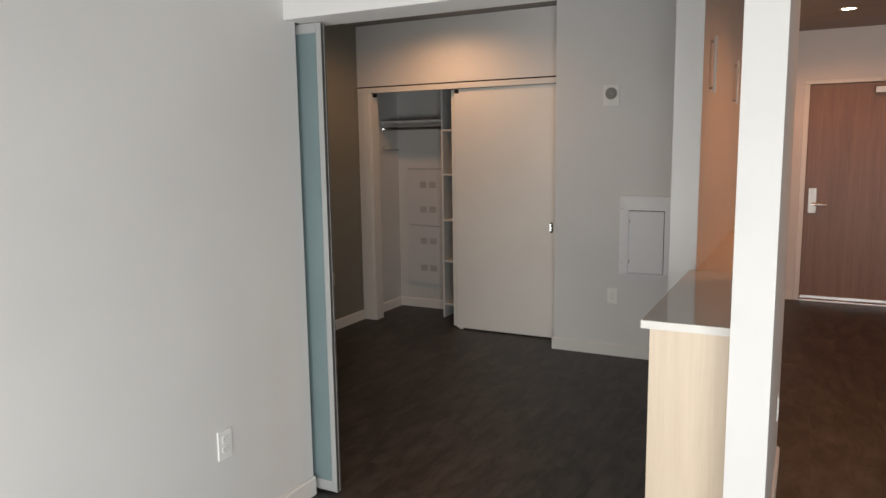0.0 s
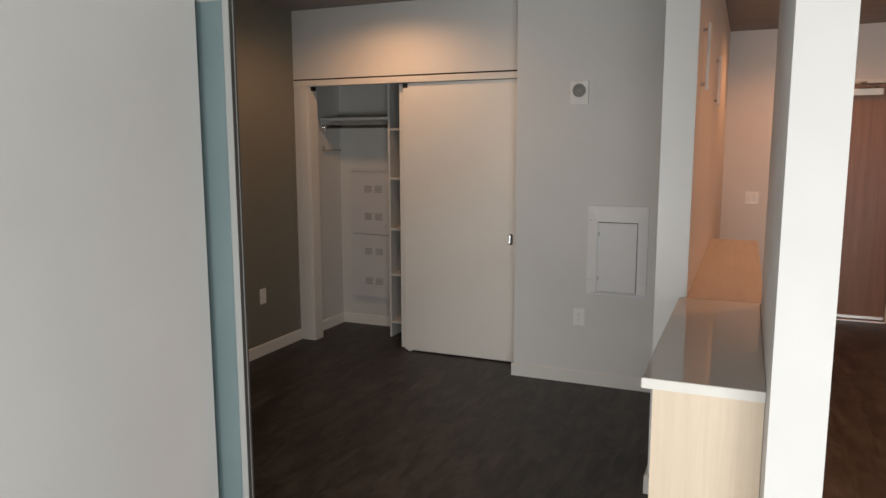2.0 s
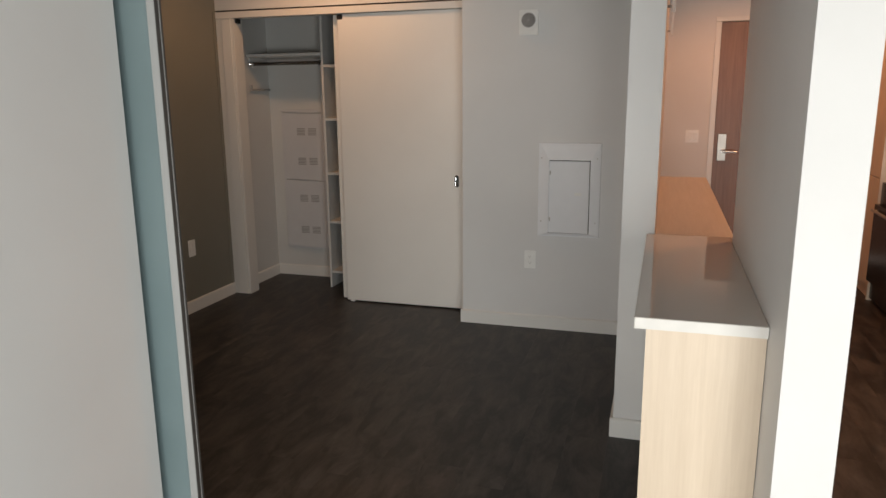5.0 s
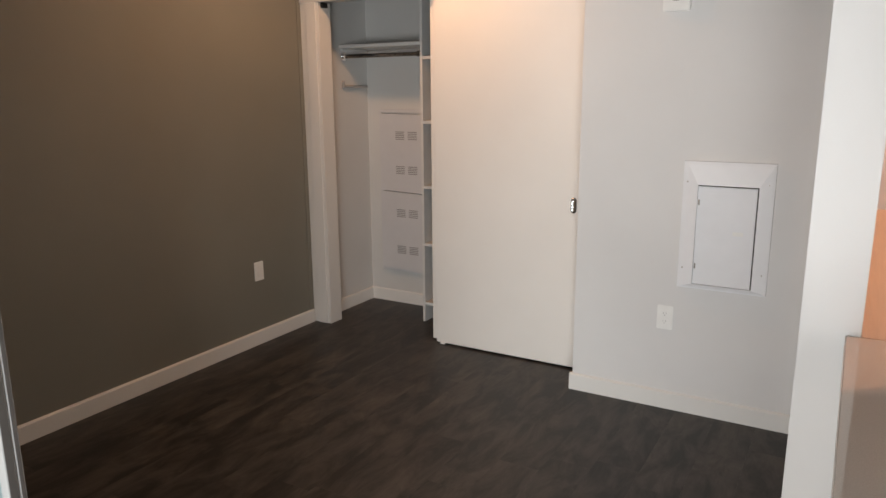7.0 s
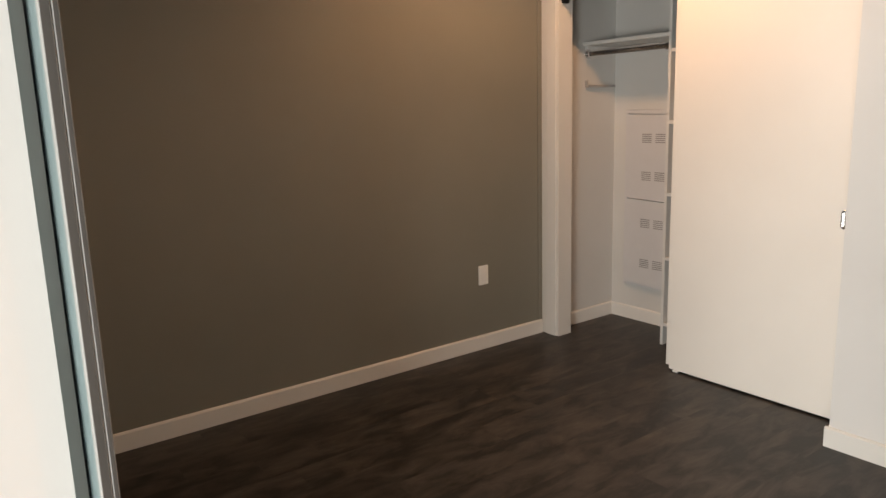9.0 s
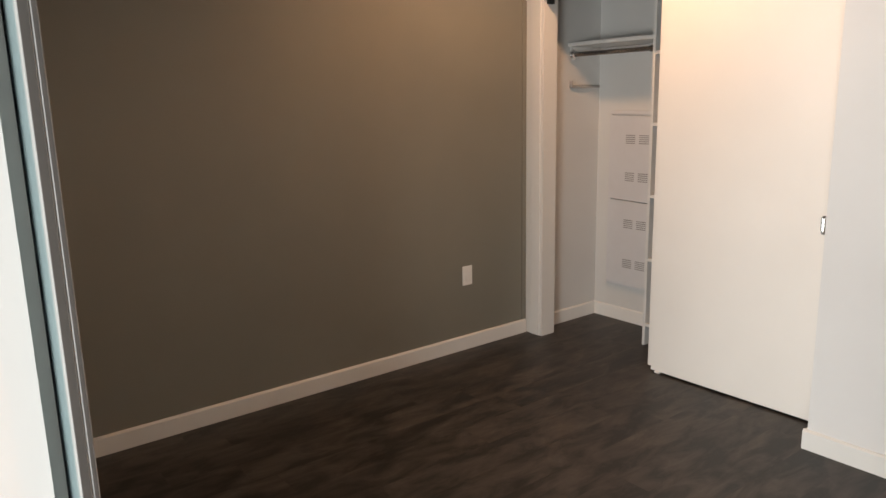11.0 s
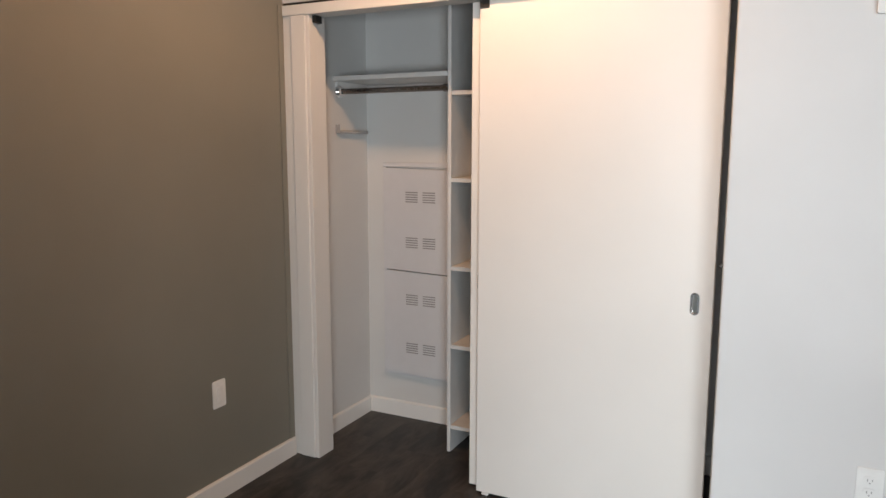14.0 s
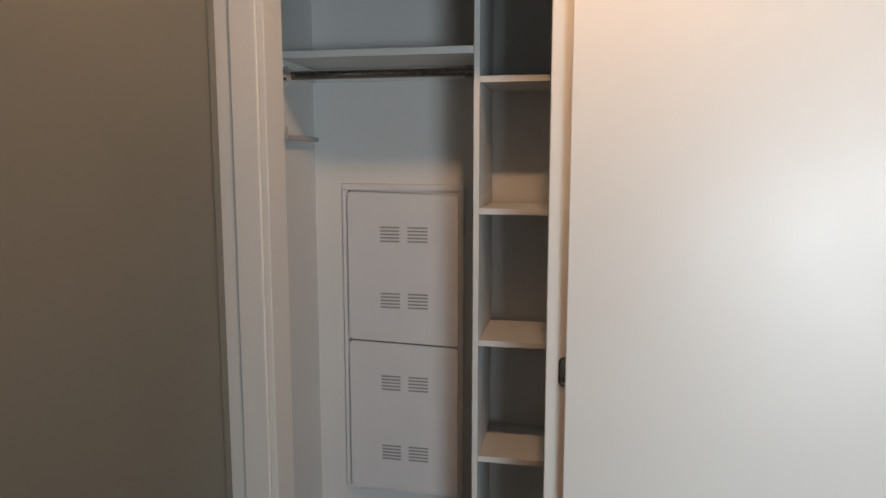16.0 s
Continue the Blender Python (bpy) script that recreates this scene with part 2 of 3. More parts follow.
floor = structure("floor", box_mesh(-2.1, EAST_X + 0.15, WIN_Y - 0.15, NORTH_Y, -0.06, -0.005), SUBFLOOR, "dark grey-brown vinyl plank floor")

structure("wall_accent", box_mesh(DARK_X - 0.12, DARK_X, 3.36, CL_BACK + 0.12, 0, CEIL), TAUPE, "dark taupe painted accent wall")
structure("wall_divider", box_mesh(DARK_X, LEFT_X - 0.12, LEFT_END - 0.1, LEFT_END, 0, CEIL), WHITE, "white wall between bedroom and living room")
structure("wall_living", box_mesh(LEFT_X - 0.12, LEFT_X, WIN_Y, LEFT_END, 0, CEIL), WHITE, "white painted living-room wall ending at the opening")
# added piece: gives the shaded gap before the glass its grey tone
structure("added_gap_filler", box_mesh(LEFT_X - 0.12, LEFT_X - 0.035, LEFT_END, 3.516, 0, 2.107), GAPGREY, "added grey filler for the shaded gap behind the wall end")
structure("opening_header", box_mesh(LEFT_X, POST[0], POST[2] + 0.004, 3.62, 2.107, CEIL), WHITE, "white header beam over the bedroom opening")
structure("wall_post", box_mesh(POST[0], POST[1], POST[2], POST[3], 0, CEIL), WHITE, "bright white wall end beside the peninsula")
structure("wall_kitchen", box_mesh(STUB[0], STUB[1], STUB[2], ENTRY_Y, 0, CEIL), WHITE, "light grey-white wall dividing bedroom and kitchen")
structure("wall_bedroom", box_mesh(0.0, STUB[0], W_Y, W_Y + 0.12, 0, CEIL), WHITE, "pale grey-white bedroom wall beside the closet")
structure("wall_closet_return", box_mesh(0.0, 0.12, W_Y + 0.12, 6.60, 0, CEIL), WHITE, "painted return of the wall at the closet")
structure("wall_closet_right", box_mesh(0.12, 0.20, 6.37, CL_BACK + 0.12, 0, CEIL), CLOSETSHADED, "white closet end wall")
structure("wall_closet_back", box_mesh(DARK_X, 0.12, CL_BACK, CL_BACK + 0.12, 0, CEIL), CLOSETSHADED, "white painted closet back wall")
structure("wall_closet_left", box_mesh(DARK_X, CLX, 6.596, CL_BACK, 0, CEIL), CLOSETSHADED, "white painted closet side wall")
structure("wall_over_closet", box_mesh(DARK_X, 0.0, CL_Y + 0.006, CL_Y + 0.122, 2.124, CEIL), WHITE, "white wall above the closet doors")
structure("closet_soffit", box_mesh(CLX, 0.12, 6.60, CL_BACK, 2.42, 2.46), CLOSETSHADED, "white closet ceiling")
structure("wall_entry_side", box_mesh(STUB[1], 1.655, ENTRY_Y, NORTH_Y, 0, CEIL), WHITE, "warm-lit white wall beside the entry door")
structure("wall_entry_over", box_mesh(1.655, 2.70, ENTRY_Y, NORTH_Y, 2.175, CEIL), WHITE, "white wall over the entry door")
structure("wall_entry_right", box_mesh(2.70, EAST_X, ENTRY_Y, NORTH_Y, 0, CEIL), WHITE, "white wall at the end of the hall")
structure("wall_outside_entry", box_mesh(1.5, 2.9, NORTH_Y, NORTH_Y + 0.06, 0, CEIL), DARK, "dark wall closing the doorway")
structure("wall_hall", box_mesh(HALL_X, HALL_X + 0.1, 8.158, ENTRY_Y, 0, CEIL), WHITE, "white hall wall beside the entry door")
structure("wall_east", box_mesh(EAST_X, EAST_X + 0.12, WIN_Y, ENTRY_Y, 0, CEIL), WHITE, "white outer side wall")

bm = bmesh.new()
xs = [LEFT_X, WINDOWS[0][0], WINDOWS[0][1], WINDOWS[1][0], WINDOWS[1][1], EAST_X]
for a, b in ((xs[0], xs[1]), (xs[2], xs[3]), (xs[4], xs[5])):
    add_box(bm, a, b, WIN_Y - 0.15, WIN_Y, 0, CEIL)
for a, b, _ in WINDOWS:
    add_box(bm, a, b, WIN_Y - 0.15, WIN_Y, 0, WIN_Z[0])
    add_box(bm, a, b, WIN_Y - 0.15, WIN_Y, WIN_Z[1], CEIL)
structure("wall_window", bm, WHITE, "white outer wall with two assumed windows")
for i, (a, b, _) in enumerate(WINDOWS):
    w = structure("window_%d" % (i + 1), box_mesh(a, b, WIN_Y - 0.10, WIN_Y - 0.05, WIN_Z[0], WIN_Z[0] + 0.05), ALUPAINT, "assumed living-room window, out of view")
    for p in ((a, a + 0.05, WIN_Z[0] + 0.05, WIN_Z[1]), (b - 0.05, b, WIN_Z[0] + 0.05, WIN_Z[1]), (a + 0.05, b - 0.05, WIN_Z[1] - 0.05, WIN_Z[1])):
        part("window_frame", box_mesh(p[0], p[1], WIN_Y - 0.10, WIN_Y - 0.05, p[2], p[3]), ALUPAINT, w)
    g = part("pane", box_mesh(a + 0.05, b - 0.05, WIN_Y - 0.08, WIN_Y - 0.074, WIN_Z[0] + 0.05, WIN_Z[1] - 0.05), GLASS, w)
    g.visible_shadow = False


def baseboard(axis, a0, a1, face, side, height=0.088, thick=0.014):
    """A skirting board along an axis; face: the wall's plane, side: +1 or -1 towards the room."""
    pts = [(face, 0.0), (face + side * thick, 0.0), (face + side * thick, height - 0.008), (face + side * (thick - 0.006), height), (face, height)]
    bm = bmesh.new()
    if axis == "y":
        add_profile(bm, pts, "y", a0, a1)
    else:
        add_profile(bm, pts, "x", a0, a1)
    return structure("baseboard", bm, TRIM, "white painted baseboard")


baseboard("y", LEFT_END + 0.002, CL_Y - 0.002, DARK_X, 1)
baseboard("x", -0.014, STUB[0], W_Y, -1)
baseboard("y", W_Y + 0.001, 6.46, 0.0, -1)
baseboard("y", WIN_Y, LEFT_END, LEFT_X, 1)
baseboard("x", STUB[0] - 0.014, STUB[1], STUB[2], -1)
baseboard("y", STUB[2] + 0.001, W_Y - 0.015, STUB[0], -1)
baseboard("y", POST[2], POST[3], POST[1], 1)
baseboard("x", POST[0], POST[1] + 0.014, POST[2], -1)
baseboard("y", 6.597, CL_BACK - 0.015, CLX, 1)
baseboard("x", CLX, 0.12, CL_BACK, -1)
baseboard("y", 8.16, ENTRY_Y - 0.08, HALL_X, -1)
baseboard("x", STUB[1], 1.62, ENTRY_Y, -1)

# closet casing: boxed jamb on the accent wall and flat head trim
structure("trim_closet_jamb", add_box(box_mesh(-1.885, -1.806, CL_Y, 6.595, 0, 2.066, 0.004), -1.806, -1.785, CL_Y + 0.006, 6.595, 0, 2.066, 0.003), TRIM, "painted closet jamb with a stepped edge")
structure("trim_jamb_filler", box_mesh(DARK_X, -1.8855, 6.480, 6.595, 0, 2.066), TRIM, "recessed filler strip behind the jamb")
structure("trim_closet_head", box_mesh(DARK_X, -0.001, CL_Y - 0.002, CL_Y + 0.016, 2.066, 2.112, 0.003), TRIM, "painted head trim over the closet doors")
# near-black strip set in the reveal as its shade
structure("head_reveal_shade", box_mesh(DARK_X, -0.001, CL_Y + 0.014, CL_Y + 0.03, 2.1125, 2.124), DARK, "dark strip painting shade in the reveal above the head trim")
structure("trim_closet_track", box_mesh(-1.785, -0.001, CL_Y + 0.02, 6.592, 2.072, 2.11), TRIM, "sliding door track behind the head trim")
structure("trim_accent_corner", box_mesh(DARK_X, DARK_X + 0.007, CL_Y - 0.032, CL_Y - 0.004, 0.089, 2.112, 0.002), TAUPE, "slim painted casing strip in the corner")
structure("trim_glass_track", box_mesh(-1.2, POST[0], 3.625, 3.66, 2.115, 2.165, 0.003), ALUPAINT, "aluminium sliding door track")

# ---------------------------------------------------------------- bedroom closet


def sliding_door(x0, x1, y0, y1, z1, pull_x, label):
    ob = thing("closet_door", (x0 + x1) / 2, y0, 0.0, label, "sliding door", "closet doors")
    e, z0 = 0.0025, 0.010
    bm = bmesh.new()

    def loop(pts, y):
        return [bm.verts.new((p[0], y, p[1])) for p in pts]

    def bridge(p, q):
        for i in range(len(p)):
            j = (i + 1) % len(p)
            bm.faces.new((p[i], p[j], q[j], q[i]))

    full = [(x0, z0), (x1, z0), (x1, z1), (x0, z1)]
    front = loop([(x0 + e, z0 + e), (x1 - e, z0 + e), (x1 - e, z1 - e), (x0 + e, z1 - e)], y0)
    side, back = loop(full, y0 + e), loop(full, y1)
    hole = loop(rounded_rect(pull_x, 0.925, 0.029, 0.080, 0.0135, 6), y0)
    bridge(front, side)
    bridge(side, back)
    bm.faces.new(back)
    rims = []
    for ring_verts in (front, hole):
        for i in range(len(ring_verts)):
            v, w = ring_verts[i], ring_verts[(i + 1) % len(ring_verts)]
            rims.append(bm.edges.get((v, w)) or bm.edges.new((v, w)))
    bmesh.ops.triangle_fill(bm, edges=rims, use_beauty=True, normal=(0, -1, 0))
    bmesh.ops.recalc_face_normals(bm, faces=bm.faces)
    part("panel", bm, DOORPAINT, ob, "", False)
    bm = bmesh.new()
    rr = [rounded_rect(pull_x, 0.925, 0.032 - d, 0.083 - d, 0.0155 - d / 2, 6) for d in (0.0, 0.002, 0.007, 0.010, 0.014)]
    steps = [loop(rr[0], y0 - 0.0005), loop(rr[0], y0 - 0.0022), loop(rr[1], y0 - 0.003), loop(rr[2], y0 - 0.003), loop(rr[3], y0 - 0.001), loop(rr[3], y0 + 0.008), loop(rr[4], y0 + 0.010)]
    for p, q in zip(steps[:5], steps[1:5]):
        bridge(p, q)
    bmesh.ops.recalc_face_normals(bm, faces=bm.faces)
    bmesh.ops.delete(bm, geom=[v for ring_verts in steps[5:] for v in ring_verts], context="VERTS")
    # rim in darker metal: the dark room's reflection is put into its colour
    rim = part("flush_pull", bm, DARKSTEEL, ob, "small oval flush pull, rim darkened as a dark reflection", False)
    bm = bmesh.new()
    cup = [loop(rr[3], y0 - 0.001), loop(rr[3], y0 + 0.008), loop(rr[4], y0 + 0.010)]
    for p, q in zip(cup, cup[1:]):
        bridge(p, q)
    bm.faces.new(cup[-1])
    bmesh.ops.recalc_face_normals(bm, faces=bm.faces)
    part("cup", bm, CHROME, rim, "bright chrome finger cup", False)
    return ob


front_door = sliding_door(-0.972, -0.049, 6.499, 6.533, 2.064, -0.112, "plain white sliding closet door slid fully open")
part("floor_guide", box_mesh(-0.945, -0.915, 6.495, 6.525, 0.0, 0.0095, 0.002), PLASTIC, front_door, "small clear plastic floor guide")
part("roller_bracket", add_box(box_mesh(-0.970, -0.930, 6.4955, 6.4985, 2.028, 2.062, 0.001), -0.970, -0.956, 6.4925, 6.4954, 2.036, 2.056, 0.001), DARK, front_door, "small dark roller bracket at the door top", False)
structure("trim_track_stop", add_box(box_mesh(-1.7848, -1.764, 6.500, 6.545, 2.034, 2.0655, 0.002), -1.7638, -1.759, 6.508, 6.537, 2.042, 2.060, 0.002), DARK, "dark rubber stop under the closet track")
back_door = sliding_door(-1.026, -0.085, 6.546, 6.580, 2.064, -0.976, "plain white sliding closet door behind the front one")
structure("trim_closet_stop", box_mesh(-0.020, -0.0005, 6.44, 6.468, 0, 2.066, 0.002), TRIM, "painted stop strip in the closet side jamb")
bm = add_rod(bmesh.new(), (-0.031, 6.454, 1.078), (-0.0202, 6.454, 1.078), 0.006, 14)
tagged(to_object("door_bumper", bm, CHROME, True), "tiny chrome bumper on the closet side jamb", "bumper")

TOWER_Y = 6.828
tower = thing("closet_shelf_tower", -1.1, 7.0, 0.0, "white melamine shelf tower with open cubbies, empty", "shelf")
part("side_panel", box_mesh(-1.273, -1.255, TOWER_Y, CL_BACK - 0.016, 0.0, 2.41, 0.001), MELAMINE, tower)
part("side_panel", box_mesh(-0.897, -0.879, TOWER_Y, CL_BACK - 0.016, 0.0, 2.41, 0.001), MELAMINE, tower)
for z in (0.138, 0.543, 0.926, 1.344, 1.744):
    part("shelf", box_mesh(-1.2545, -0.8975, TOWER_Y + 0.001, CL_BACK - 0.016, z - 0.019, z, 0.001), MELAMINE, tower)
top_shelf = thing("closet_hanging_shelf", -1.58, 7.0, 1.8, "white melamine shelf above a hanging rod", "shelf")
part("shelf_board", box_mesh(CLX + 0.001, -1.274, TOWER_Y, CL_BACK - 0.001, 1.812, 1.834, 0.001), MELAMINE, top_shelf)
part("cleat", box_mesh(CLX + 0.001, -1.274, CL_BACK - 0.019, CL_BACK - 0.001, 1.768, 1.811, 0.001), MELAMINE, top_shelf)
part("cleat", box_mesh(CLX + 0.001, CLX + 0.018, TOWER_Y + 0.02, CL_BACK - 0.02, 1.768, 1.811, 0.001), MELAMINE, top_shelf)
rod = thing("closet_rod", -1.58, 6.85, 1.75, "chrome hanging rod under the closet shelf", "clothes rod")
part("tube", add_rod(bmesh.new(), (CLX + 0.026, 6.85, 1.760), (-1.276, 6.85, 1.760), 0.0135, 24), DARKSTEEL, rod)
bm = add_rod(bmesh.new(), (CLX + 0.0185, 6.85, 1.760), (CLX + 0.026, 6.85, 1.760), 0.031, 28)
add_rod(bm, (CLX + 0.026, 6.85, 1.760), (CLX + 0.048, 6.85, 1.760), 0.019, 28)
part("flange", bm, CHROME, rod, "round chrome rod flange")
part("flange", add_rod(bmesh.new(), (-1.302, 6.85, 1.760), (-1.2745, 6.85, 1.760), 0.019, 28), DARKSTEEL, rod, "round dark rod flange")
rail = thing("closet_cleat", DARK_X, 7.0, 1.54, "slim grey shelf cleat on the closet side wall", "cleat")
part("strip", box_mesh(CLX + 0.0005, CLX + 0.028, 6.853, CL_BACK - 0.03, 1.556, 1.570, 0.002), GREYMESH, rail)
part("end_bracket", box_mesh(CLX + 0.0005, CLX + 0.024, 6.845, 6.8525, 1.556, 1.600, 0.002), GREYMESH, rail)

# recessed telecom enclosure with louvred covers on the closet back wall
HX0, HX1, HZ0, HZ1 = -1.806, -1.354, 0.239, 1.405
hatch = thing("telecom_cabinet", -1.58, CL_BACK, HZ0, "white steel wall cabinet with two louvred covers", "wall cabinet")
bm = bmesh.new()
for q in ((HX0, HX1, HZ0, HZ0 + 0.022), (HX0, HX1, HZ1 - 0.022, HZ1), (HX0, HX0 + 0.022, HZ0 + 0.0225, HZ1 - 0.0225), (HX1 - 0.02, HX1, HZ0 + 0.0225, HZ1 - 0.0225)):
    add_box(bm, q[0], q[1], CL_BACK - 0.012, CL_BACK - 0.0005, q[2], q[3], 0.002)
part("frame", bm, ENCLOSURE, hatch)


def cover(z0, z1, rows, tilt):
    bm = bmesh.new()
    x0, x1 = HX0 + 0.026, HX1 - 0.018
    pts = rounded_rect((x0 + x1) / 2, (z0 + z1) / 2, x1 - x0, z1 - z0, 0.014, 4)
    add_profile(bm, pts, "y", CL_BACK - 0.030, CL_BACK - 0.003)
    for v in bm.verts:                      # the cover sits slightly askew at its lower right
        v.co.z -= tilt * (v.co.x - x0) / (x1 - x0)
    c = part("cover", bm, ENCLOSURE, hatch)
    for zr in rows:
        for a, b in ((-1.658, -1.586), (-1.556, -1.482)):
            for i in range(5):
                z = zr - 0.0125 * i
                part("vent_slot", box_mesh(a, b, CL_BACK - 0.0312, CL_BACK - 0.0302, z - 0.0028, z + 0.0028), VENTGREY, c)


cover(0.834, 1.378, (1.250, 1.008), 0.012)
cover(0.264, 0.828, (0.698, 0.430), 0.012)

# ---------------------------------------------------------------- wall plates


def plate_frame(face, x, y, z):
    """A pose whose local x is along the wall, y up and z out of it."""
    turn = {"-y": (90, 0, 0), "+x": (90, 0, 90), "-x": (90, 0, -90)}[face]
    return pose(x, y, z, *turn)


def outlet(face, x, y, z, label, kind="duplex"):
    m = plate_frame(face, x, y, z)
    ob = thing("wall_outlet" if kind == "duplex" else "light_switch", x, y, z, label, "outlet" if kind == "duplex" else "switch")
    w = 0.118 if kind == "double" else 0.074
    bm = add_profile(bmesh.new(), rounded_rect(0, 0, w, 0.118, 0.006, 3), "z", 0.0003, 0.005)
    top = [e for e in bm.edges if all(v.co.z > 0.004 for v in e.verts)]
    bmesh.ops.bevel(bm, geom=top, offset=0.0018, segments=2, affect="EDGES")
    bm.transform(m)
    part("cover_plate", bm, PLASTIC, ob)
    if kind == "duplex":
        for dy in (-0.0195, 0.0195):
            bm = add_profile(bmesh.new(), rounded_rect(0, dy, 0.034, 0.029, 0.010, 4), "z", 0.0045, 0.0068)
            bm.transform(m)
            rec = part("receptacle", bm, PLASTIC, ob)
            bm = bmesh.new()
            add_box(bm, -0.0075, -0.0052, dy - 0.002, dy + 0.006, 0.0064, 0.0072)
            add_box(bm, 0.0052, 0.0075, dy - 0.001, dy + 0.006, 0.0064, 0.0072)
            add_rod(bm, (0, dy - 0.0075, 0.0064), (0, dy - 0.0075, 0.0072), 0.0024, 10)
            bm.transform(m)
            part("plug_slots", bm, GREYMESH, rec, "small grey plug slots")
    else:
        for dx in ((-0.023, 0.023) if kind == "double" else (0,)):
            bm = add_box(bmesh.new(), dx - 0.0165, dx + 0.0165, -0.033, 0.033, 0.0045, 0.0075, 0.0012)
            bm.transform(m)
            part("rocker", bm, PLASTIC, ob)
    return ob


outlet("-y", 0.452, W_Y, 0.460, "white duplex outlet on the pale bedroom wall")
outlet("+x", DARK_X, 5.985, 0.459, "white rocker plate low on the taupe wall", "single")
outlet("+x", LEFT_X, 2.950, 0.450, "white duplex outlet on the living-room wall")
outlet("+x", POST[1], 4.42, 0.40, "white duplex outlet on the side of the wall end")
outlet("-y", 1.494, ENTRY_Y, 1.110, "white double rocker switch beside the entry door", "double")

alarm = thing("alarm_sounder", 0.423, W_Y, 1.936, "square white fire alarm sounder with round grey grille", "alarm")
bm = add_profile(bmesh.new(), rounded_rect(0.423, 1.936, 0.116, 0.146, 0.008, 4), "y", W_Y - 0.028, W_Y - 0.0005)
bmesh.ops.bevel(bm, geom=[e for e in bm.edges if all(v.co.y < W_Y - 0.027 for v in e.verts)], offset=0.004, segments=2, affect="EDGES")
part("housing", bm, PLASTIC, alarm)
bm = add_rod(bmesh.new(), (0.423, W_Y - 0.0275, 1.948), (0.423, W_Y - 0.031, 1.948), 0.044, 36, 0.041)
grille = part("grille", bm, GREYMESH, alarm, "round grey speaker grille")
for r in (0.012, 0.022, 0.032):
    bm = bmesh.new()
    for i in range(28):
        a0, a1 = 2 * math.pi * i / 28, 2 * math.pi * (i + 1) / 28
        q = [bm.verts.new((0.423 + rr * math.cos(a), W_Y - 0.0313, 1.948 + rr * math.sin(a))) for rr, a in ((r, a0), (r + 0.003, a0), (r + 0.003, a1), (r, a1))]
        bm.faces.new(q)
    part("slot_ring", bm, DARK, grille, "", False)

# breaker panel: sloping steel surround and an inset door
PX0, PX1, PZ0, PZ1 = 0.500, 0.884, 0.624, 1.212
IX0, IX1, IZ0, IZ1 = 0.572, 0.819, 0.652, 1.104
breaker = thing("breaker_panel", 0.69, W_Y, PZ0, "white steel electrical panel with sloped surround, closed", "electrical panel")
bm = bmesh.new()
D0, D1, D2 = W_Y - 0.0005, W_Y - 0.016, W_Y - 0.030


def ring(x0, x1, z0, z1, y):
    return [bm.verts.new(p) for p in ((x0, y, z0), (x1, y, z0), (x1, y, z1), (x0, y, z1))]


loops = [ring(PX0, PX1, PZ0, PZ1, D0), ring(PX0, PX1, PZ0, PZ1, D1), ring(PX0 + 0.02, PX1 - 0.01, PZ0 + 0.010, PZ1 - 0.016, D1 - 0.003),
         ring(IX0 - 0.006, IX1 + 0.006, IZ0 - 0.006, IZ1 + 0.006, D2), ring(IX0 - 0.004, IX1 + 0.004, IZ0 - 0.004, IZ1 + 0.004, D2), ring(IX0 - 0.004, IX1 + 0.004, IZ0 - 0.004, IZ1 + 0.004, D2 + 0.018)]
for a, b in zip(loops, loops[1:]):
    for i in range(4):
        j = (i + 1) % 4
        bm.faces.new((a[i], a[j], b[j], b[i]))
part("surround", bm, STEELPAINT, breaker, "", False)
# near-black plate that paints the shade in the gap round the door
part("recess", box_mesh(IX0 - 0.004, IX1 + 0.004, W_Y - 0.012, W_Y - 0.010, IZ0 - 0.004, IZ1 + 0.004), DARK, breaker, "dark plate painting the shade in the door gap")
pdoor = part("door", box_mesh(IX0 - 0.003, IX1 - 0.002, D2 + 0.004, D2 + 0.012, IZ0 - 0.002, IZ1 - 0.002, 0.0015), DOORSTEEL, breaker)
for z in (0.735, 1.03):
    part("hinge", add_rod(bmesh.new(), (IX0 + 0.004, D2 + 0.002, z - 0.012), (IX0 + 0.004, D2 + 0.002, z + 0.012), 0.0035, 10), STEEL, pdoor, "small dark hinge pin")
for x, z in ((0.86, 0.72), (0.86, 1.12), (0.52, 0.72), (0.52, 1.12)):
    part("screw", add_rod(bmesh.new(), (x, D1 - 0.002, z), (x, D1 - 0.0065, z), 0.004, 10), STEEL, breaker)
part("sticker", box_mesh(0.728, 0.772, D2 + 0.0030, D2 + 0.0038, 0.888, 0.906), PLASTIC, pdoor, "small faint grey sticker", False)

